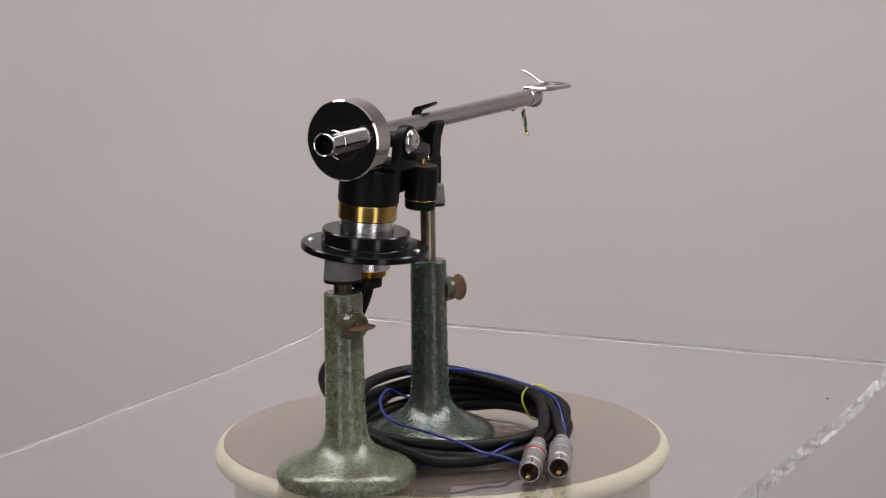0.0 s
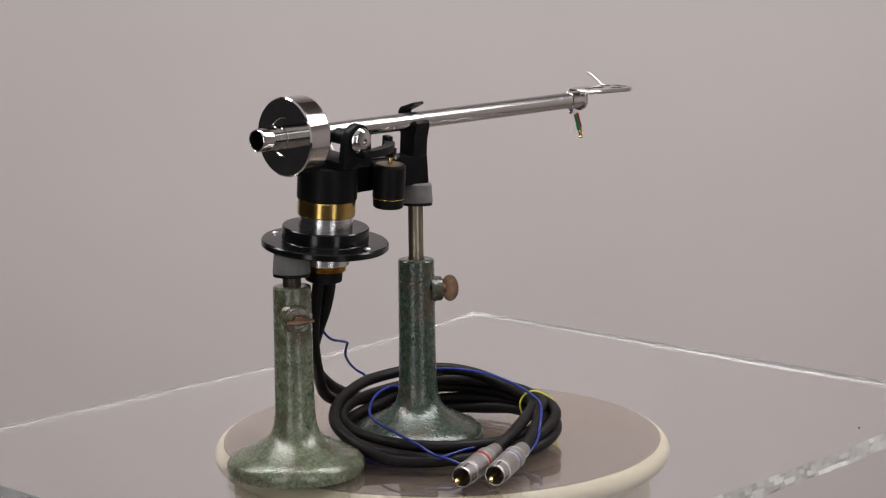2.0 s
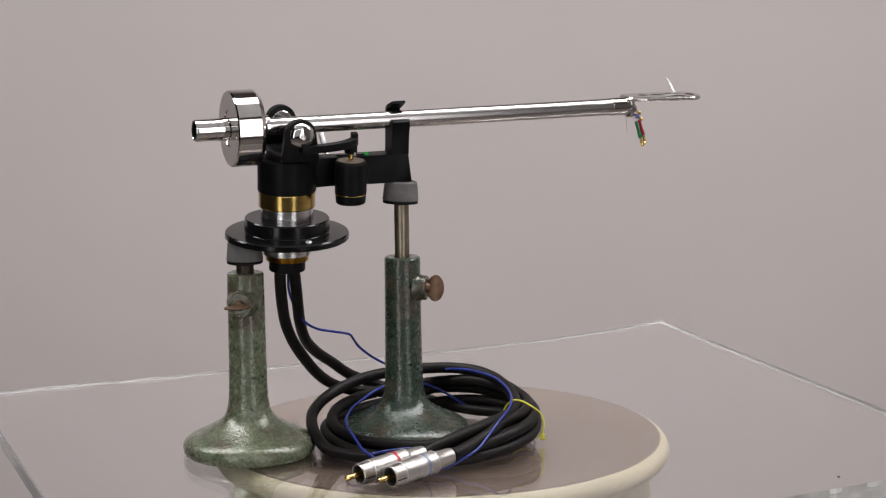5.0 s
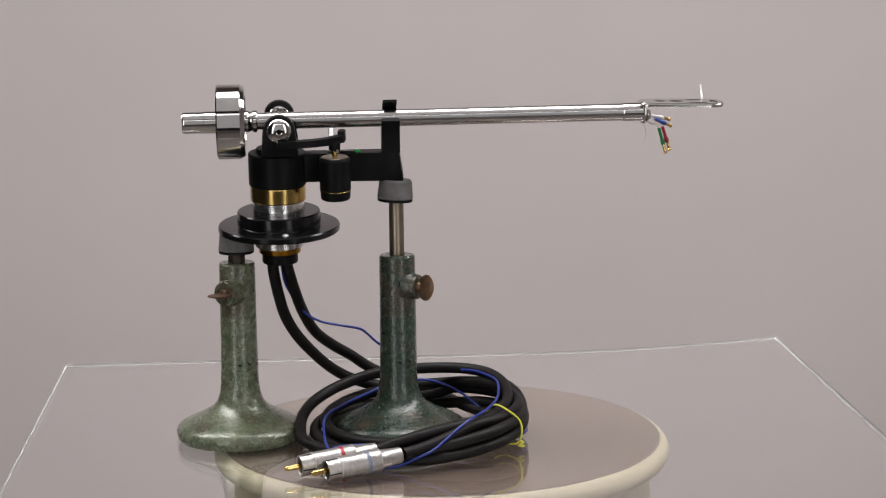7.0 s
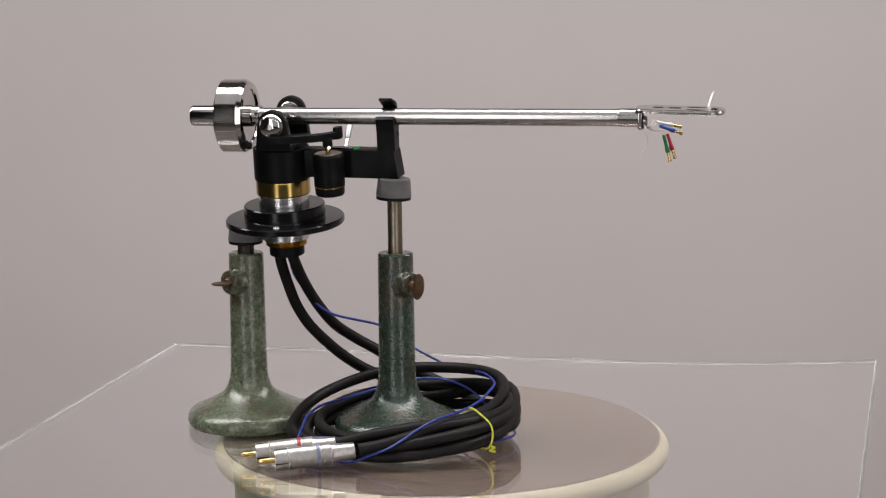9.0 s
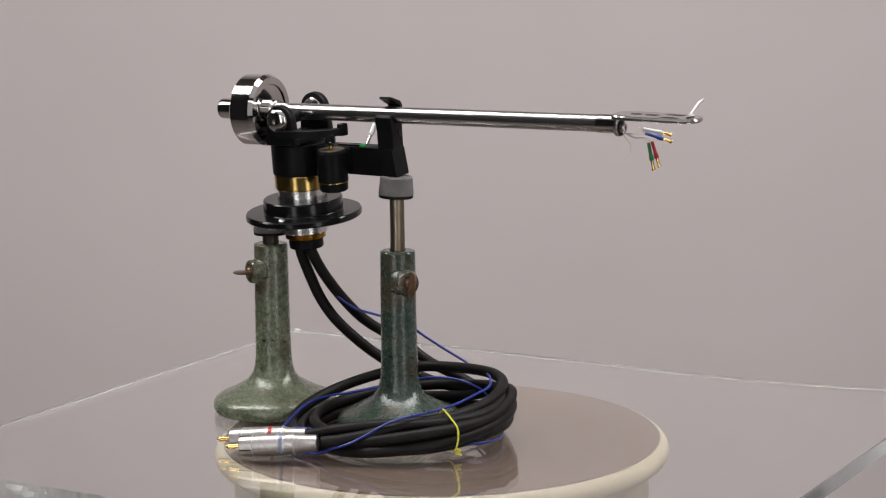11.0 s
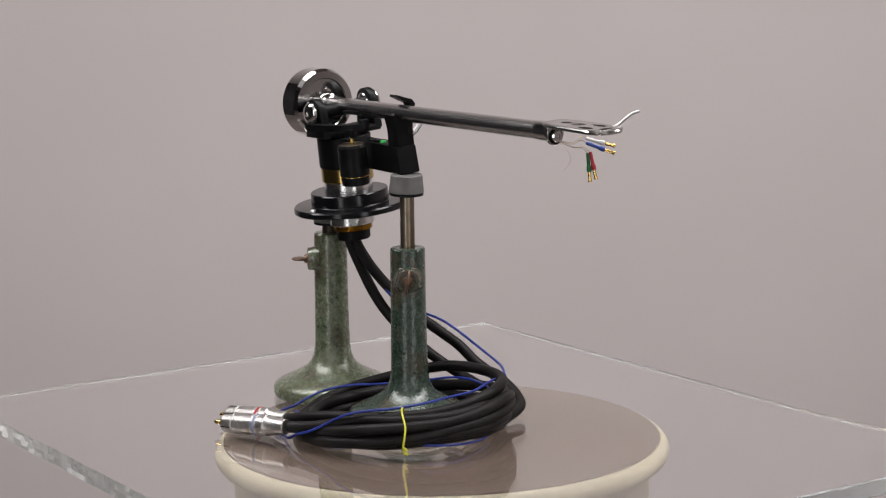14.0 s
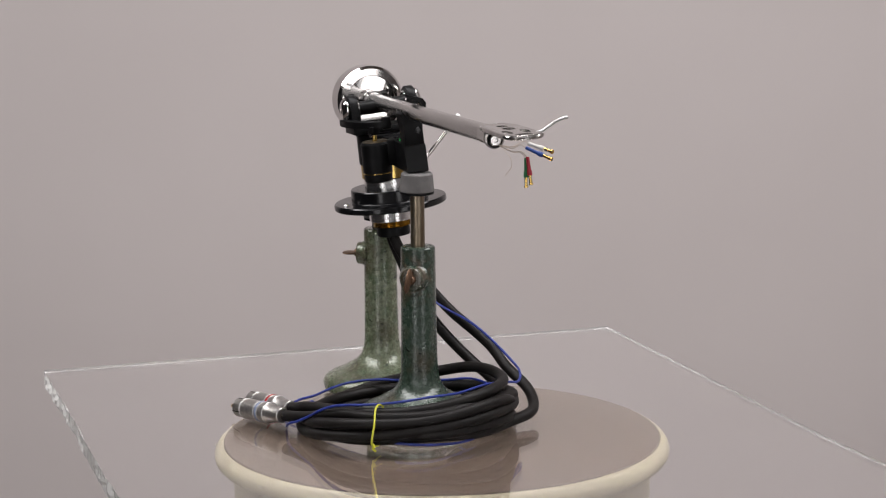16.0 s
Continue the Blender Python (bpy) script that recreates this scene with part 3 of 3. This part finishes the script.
def headshell(t):
    h = ARM @ pose(0.2205, 0.0010, 0.0036, -2.5, 1.8, 1.0)
    outline = [(-0.0010, 0.0058), (-0.0010, -0.0062), (0.0060, -0.0085), (0.0120, -0.0092), (0.0370, -0.0092), (0.0420, -0.0086), (0.0462, -0.0064), (0.0482, -0.0026), (0.0486, 0.0020),
               (0.0478, 0.0062), (0.0450, 0.0094), (0.0410, 0.0102), (0.0130, 0.0096), (0.0060, 0.0084)]
    slots = [(0.0105, 0.0005, 0.0034, 0.0030), (0.0205, 0.0005, 0.0042, 0.0036), (0.0330, -0.0050, 0.0060, 0.0024), (0.0330, 0.0052, 0.0060, 0.0024), (0.0436, 0.0003, 0.0022, 0.0050)]
    bm = bmesh.new()
    edges = []
    rings = [outline]
    for cx, cy, rx, ry in slots:
        rings.append([(cx + rx * math.cos(2 * math.pi * i / 20), cy + ry * math.sin(2 * math.pi * i / 20)) for i in range(20)])
    for ring in rings:
        vs = [bm.verts.new((x, y, 0)) for x, y in ring]
        edges += [bm.edges.new((vs[i], vs[(i + 1) % len(vs)])) for i in range(len(vs))]
    bmesh.ops.triangle_fill(bm, use_beauty=True, use_dissolve=False, edges=edges)
    low = bm.faces[:]
    res = bmesh.ops.extrude_face_region(bm, geom=low)
    bmesh.ops.translate(bm, vec=(0, 0, 0.0026), verts=[g for g in res["geom"] if isinstance(g, bmesh.types.BMVert)])
    bmesh.ops.transform(bm, matrix=h, verts=bm.verts[:])
    shell = part("headshell", bm, HEADSHELL, t, "perforated polished metal headshell")
    ring = [h @ Vector((x, y, 0.0013)) for x, y in outline]
    part("rounded_rim", pipe(spline(ring + [ring[0]], 3), 0.0014, 10), HEADSHELL, shell)
    tab = [(-0.0058, 0.0010)] + [(-0.0058 * math.cos(radians(18 * i)), -0.0054 - 0.0056 * math.sin(radians(18 * i))) for i in range(11)] + [(0.0058, 0.0010)]
    part("bracket", prism(tab, -0.0013, 0.0013, h @ pose(0.0003, -0.0006, 0) @ pose(0, 0, 0, 90, 0, 90), 0.0005), HEADSHELL, shell)
    part("washer", lathe(rounded(0.0046, 0, 0.0007, 0.0002), h @ Vector((0.0016, -0.0008, -0.0058)), ALONG, n=24), BLACK, shell)
    part("clamp_screw", lathe([(0, 0), (0.0030, 0), (0.0034, 0.0006), (0.0034, 0.0022), (0.0028, 0.0030), (0.0014, 0.0030), (0.0012, 0.0018), (0, 0.0018)], h @ Vector((0.0016, -0.0012, -0.0058)), ALONG, n=20), CHROME, shell, "small steel clamp screw")
    part("finger_lift", pipe(spline([h @ Vector(q) for q in ((0.0390, 0.0090, 0.0020), (0.0392, 0.0125, 0.0026), (0.0396, 0.0165, 0.0050), (0.0402, 0.0215, 0.0076), (0.0408, 0.0250, 0.0086), (0.0410, 0.0268, 0.0087))], 5), 0.0008, 10), SATIN_ALU, shell, "thin curved bright finger lift")
    leads = [("green", LEAD_GREEN, (0.1358, 0.0155, 0.1818), (0.1401, 0.0143, 0.1661)), ("red", LEAD_RED, (0.1380, 0.0158, 0.1826), (0.1427, 0.0164, 0.1678)),
             ("blue", LEAD_BLUE, (0.1333, 0.0164, 0.1872), (0.1445, 0.0278, 0.1816)), ("white", LEAD_WHITE, (0.1308, 0.0184, 0.1893), (0.1438, 0.0285, 0.1856))]
    root = h @ Vector((0.0020, 0.0010, -0.0088))
    for colour, mat, a, b in leads:
        a, b = upright(Vector(a) + Vector((0, 0, 0.0038))), upright(Vector(b) + Vector((0, 0, 0.0038)))
        d = (b - a).normalized()
        k = (b - a).length
        lead = part("cartridge_lead", pipe(spline([root, root.lerp(a, 0.35) + Vector((0.001, 0.002, -0.0015)), root.lerp(a, 0.75) + Vector((0, 0.001, 0.0012)), a], 5), 0.00025, 6), BARE_WIRE, shell, "fine bare lead wire")
        part("sleeve", lathe([(0, 0), (0.0009, 0), (0.0010, 0.0004), (0.0010, 0.42 * k), (0.0014, 0.5 * k), (0.0014, 0.62 * k), (0.0011, 0.66 * k), (0, 0.66 * k)], a, d, n=14), mat, lead, colour + " insulating sleeve")
        part("pin", lathe([(0, 0.64 * k), (0.0009, 0.64 * k), (0.0009, 0.93 * k), (0.0013, 0.95 * k), (0.0012, k), (0, k)], a, d, n=12), GOLD, lead, "gold-plated contact pin")
    part("loose_strand", pipe(spline([root, root + Vector((-0.001, 0.003, -0.003)), root + Vector((0.001, 0.006, -0.008)), root + Vector((0.001, 0.006, -0.013)), root + Vector((-0.003, 0.003, -0.018))], 5), 0.0002, 6), BARE_WIRE, shell)


# ---- cables ----
CX, CY = -0.0170, -0.0200      # middle of the coil
CABLE_R = 0.0035


def coil(a0, a1, rows, step=12):
    """Points of a coil, clockwise from a0 to a1 degrees; rows of (angle, radius, height) are eased between."""
    k = len(rows)

    def slope(i, c):
        lo, hi = rows[max(i - 1, 0)], rows[min(i + 1, k - 1)]
        return (hi[c] - lo[c]) / (hi[0] - lo[0])

    pts = []
    n = int(abs(a1 - a0) / step)
    for i in range(n + 1):
        a = a0 + (a1 - a0) * i / n
        for j in range(k - 1):
            p, q = rows[j], rows[j + 1]
            if q[0] <= a <= p[0]:
                w = q[0] - p[0]
                f = (a - p[0]) / w
                r, z = [(1 + 2 * f) * (1 - f) ** 2 * p[c] + f * f * (3 - 2 * f) * q[c] + w * f * (1 - f) * ((1 - f) * slope(j, c) - f * slope(j + 1, c)) for c in (1, 2)]
                pts.append((CX + r * math.cos(radians(a)), CY + r * math.sin(radians(a)), z))
                break
    return pts


def plug(cable, back, tip, band):
    """A metal phono plug: ribbed body, band, hollow sleeve and gold pin."""
    back, tip = Vector(back), Vector(tip)
    d = (tip - back).normalized()
    def turned(profile):
        return lathe([(r, 1.05 * h) for r, h in profile], back, d, n=40)

    p = part("plug", turned([(0, 0), (0.0044, 0), (0.0048, 0.0004), (0.0050, 0.0040), (0.0054, 0.0100), (0.0060, 0.0122), (0.0062, 0.0128), (0.0065, 0.0134), (0.0065, 0.0180), (0.0063, 0.0182), (0.0063, 0.0188), (0.0065, 0.0190),
                             (0.0065, 0.0352), (0.0064, 0.0354), (0.0064, 0.0360), (0.0064, 0.0362), (0.0062, 0.0440), (0.0060, 0.0446), (0.0053, 0.0446), (0.0051, 0.0440), (0.0051, 0.0320), (0, 0.0320)]), PLUG_METAL, cable, "worn satin silver phono plug")
    for h in (0.0130, 0.0222, 0.0366):
        part("ring", turned(sleeve(0.00668, 0.0058, h, h + 0.0008, 0.0003)), SATIN_ALU, p, "bright turned ring")
    part("band", turned(sleeve(0.00668, 0.0062, 0.0194, 0.0214, 0.0002)), band, p)
    part("pin", turned([(0, 0.0325), (0.0016, 0.0325), (0.0016, 0.0515), (0.0011, 0.0530), (0, 0.0534)]), GOLD, p, "gold-plated centre pin")
    part("insulator", turned([(0, 0.0322), (0.0050, 0.0322), (0.0050, 0.0330), (0, 0.0330)]), DARK_ROD, p)
    side = d.orthogonal().normalized()
    for i in range(4):
        q = Matrix.Rotation(radians(90 * i + 30), 3, d) @ side
        turn = Matrix((q, d.cross(q), d)).transposed().to_4x4()
        part("slit", block(0.0006, 0.0006, 0.0072, Matrix.Translation(back + d * 0.0430 + q * 0.0061) @ turn, 0), BLACK, p)
    return p


def cables():
    label = "coiled black rubber cable with a phono plug"
    a = thing("signal_cable", (CX, CY, 0), label + ", red band", "cable", "signal cables")
    rows = [(105, 0.0690, 0.0165), (90, 0.0685, 0.0150), (45, 0.069, 0.0175), (0, 0.067, 0.0140), (-45, 0.0690, 0.0090), (-90, 0.065, 0.0040), (-180, 0.0605, 0.0070), (-270, 0.065, 0.0100), (-315, 0.069, 0.0240), (-360, 0.0660, 0.0190), (-405, 0.0685, 0.0165),
            (-450, 0.063, 0.0080), (-505, 0.0665, 0.0045), (-522, 0.0705, 0.0060), (-540, 0.0690, 0.0115), (-557, 0.0690, 0.0155), (-570, 0.0672, 0.0195), (-585, 0.0635, 0.0240), (-602, 0.0585, 0.0285), (-630, 0.0600, 0.0300), (-675, 0.0640, 0.0305), (-720, 0.0570, 0.0235), (-765, 0.0545, 0.0203)]
    pts = [(-0.1020, -0.0085, 0.1100), (-0.1018, -0.0060, 0.1020), (-0.0998, -0.0005, 0.0880), (-0.0966, 0.0053, 0.0735), (-0.0905, 0.0115, 0.0600), (-0.0819, 0.0197, 0.0474), (-0.0730, 0.0285, 0.0365), (-0.0630, 0.0370, 0.0275), (-0.0500, 0.0440, 0.0205)]
    pts += coil(104, -762, rows, 14)
    pts += [(-0.0001, -0.0721, 0.0185), (-0.0081, -0.0763, 0.0175), (-0.0203, -0.0823, 0.0156), (-0.0325, -0.0860, 0.0126), (-0.0380, -0.0882, 0.0110)]
    part("lead", pipe(spline(pts, 5), CABLE_R, 12), RUBBER, a)
    plug(a, (-0.0383, -0.0883, 0.0108), (-0.0860, -0.1075, 0.0066), RED)
    b = thing("signal_cable", (CX, CY, 0), label + ", pale blue band", "cable", "signal cables")
    rows = [(78, 0.0720, 0.0070), (45, 0.0625, 0.0050), (0, 0.063, 0.0085), (-45, 0.0620, 0.0060), (-90, 0.057, 0.0045), (-180, 0.0535, 0.0040), (-270, 0.067, 0.0040), (-315, 0.066, 0.0105), (-360, 0.0670, 0.0110), (-405, 0.0605, 0.0130),
            (-450, 0.056, 0.0110), (-540, 0.0540, 0.0108), (-630, 0.069, 0.0170), (-675, 0.062, 0.0240), (-720, 0.0640, 0.0215), (-755, 0.0612, 0.0203)]
    pts = [(-0.0940, -0.0085, 0.1100), (-0.0925, -0.0055, 0.1020), (-0.0898, 0.0020, 0.0890), (-0.0858, 0.0145, 0.0730), (-0.0795, 0.0275, 0.0580), (-0.0700, 0.0395, 0.0470), (-0.0580, 0.0485, 0.0375), (-0.0445, 0.0545, 0.0270), (-0.0260, 0.0625, 0.0175), (-0.0100, 0.0625, 0.0110), (0.0030, 0.0560, 0.0075)]
    pts += coil(60, -755, rows, 14)
    pts += [(0.0170, -0.0667, 0.0190), (0.0072, -0.0765, 0.0165), (-0.0018, -0.0817, 0.0140), (-0.0112, -0.0882, 0.0120), (-0.0222, -0.0948, 0.0105)]
    part("lead", pipe(spline(pts, 5), CABLE_R, 12), RUBBER, b)
    plug(b, (-0.0240, -0.0960, 0.0102), (-0.0735, -0.1200, 0.0065), PALE_BLUE)
    MOVING.extend((a, b))

    w = thing("earth_wire", (CX, CY, 0), "thin blue insulated earth wire running over the coiled cables", "wire")
    rows = [(75, 0.0640, 0.0270), (55, 0.0585, 0.0315), (40, 0.0560, 0.0320), (24, 0.0553, 0.0310), (5, 0.0522, 0.0300), (-15, 0.0524, 0.0280), (-35, 0.0548, 0.0262), (-54, 0.0600, 0.0247), (-66, 0.0638, 0.0203),
            (-76, 0.0675, 0.0135), (-84, 0.0722, 0.0090), (-90, 0.0735, 0.0066), (-96, 0.0740, 0.0030), (-106, 0.0740, 0.0012), (-118, 0.0780, 0.0022), (-127, 0.0780, 0.0080), (-137, 0.0705, 0.0105), (-145, 0.0648, 0.0140), (-156, 0.0590, 0.0170),
            (-173, 0.0515, 0.0185), (-190, 0.0467, 0.0182), (-210, 0.0450, 0.0188), (-230, 0.0450, 0.0205), (-252, 0.0470, 0.0240), (-270, 0.0500, 0.0252), (-282, 0.0560, 0.0230), (-294, 0.0620, 0.0175), (-308, 0.0625, 0.0090), (-323, 0.0610, 0.0040), (-338, 0.0640, 0.0030),
            (-365, 0.0690, 0.0055), (-390, 0.0600, 0.0055), (-425, 0.0560, 0.0030), (-455, 0.0520, 0.0080), (-477, 0.0590, 0.0102), (-492, 0.0680, 0.0085), (-502, 0.0645, 0.0014), (-515, 0.0630, 0.0012), (-535, 0.0640, 0.0012), (-560, 0.0660, 0.0012)]
    pts = [(-0.0970, -0.0065, 0.1090), (-0.0955, -0.0010, 0.0950), (-0.0910, 0.0050, 0.0840), (-0.0850, 0.0100, 0.0740), (-0.0755, 0.0145, 0.0670), (-0.0637, 0.0200, 0.0632), (-0.0515, 0.0285, 0.0590), (-0.0470, 0.0350, 0.0545),
           (-0.0415, 0.0425, 0.0475), (-0.0330, 0.0490, 0.0400), (-0.0225, 0.0545, 0.0328), (-0.0175, 0.0556, 0.0300), (-0.0125, 0.0545, 0.0268), (-0.0040, 0.0500, 0.0262), (0.0060, 0.0420, 0.0290)]
    pts += coil(57, -558, rows, 8)
    part("wire", pipe(spline(pts, 5), 0.0008, 8), BLUE, w)
    MOVING.append(w)

    y = thing("cable_tie", (0.0395, -0.0565, 0.0), "thin yellow wire tie twisted round the cable bundle", "tie")
    loop = []
    d = Vector((0.883, -0.469, 0))
    c = Vector((0.0369, -0.0487, 0.0150))
    for i in range(22):
        an = 2 * math.pi * i / 22
        loop.append(c + d * (0.0123 * math.cos(an)) + Vector((0, 0, 0.0112 * math.sin(an) - 0.0032 * math.cos(an) + 0.0005 * math.sin(4 * an))) + Vector((0.469, 0.883, 0)) * 0.0008 * math.sin(3 * an))
    bm = pipe(spline(loop + [loop[0]], 2), 0.0006, 8)
    part("loop", bm, YELLOW, y)
    part("twisted_end", pipe(spline([c + d * 0.0105 + Vector((0, 0, -0.0085)), c + d * 0.0122 + Vector((0.001, 0.001, -0.0095)), c + d * 0.0112 + Vector((-0.001, 0, -0.0112)), c + d * 0.0125 + Vector((0.0012, 0.0016, -0.0120))], 4), 0.0007, 6), YELLOW, y)
    MOVING.append(y)


studio()
display_drum()
acrylic_sheet()
stand((-0.1238, -0.0104), 0.1095, -116, 0.0920, 4, 0.1285, ENAMEL, DARK_ROD, "worn green hammered cast-iron stand with a short rod", 0.0)
stand((-0.0262, -0.0076), 0.1125, -31, 0.0935, 80, 0.1588, ENAMEL_DARK, ROD, "worn dark green cast-iron stand with a raised rod", 0.05)
tonearm()
cables()


def motions():
    """Everything on the display turns with it, at one even rate."""
    rows = [i * 0.5 for i in range(int(SECONDS * 2) + 1)]
    for ob in MOVING:
        start = ob.matrix_basis.copy()
        walk(ob, [(t, pose(0, 0, 0, 0, 0, RATE * (t - 7.0)) @ start) for t in rows])


motions()
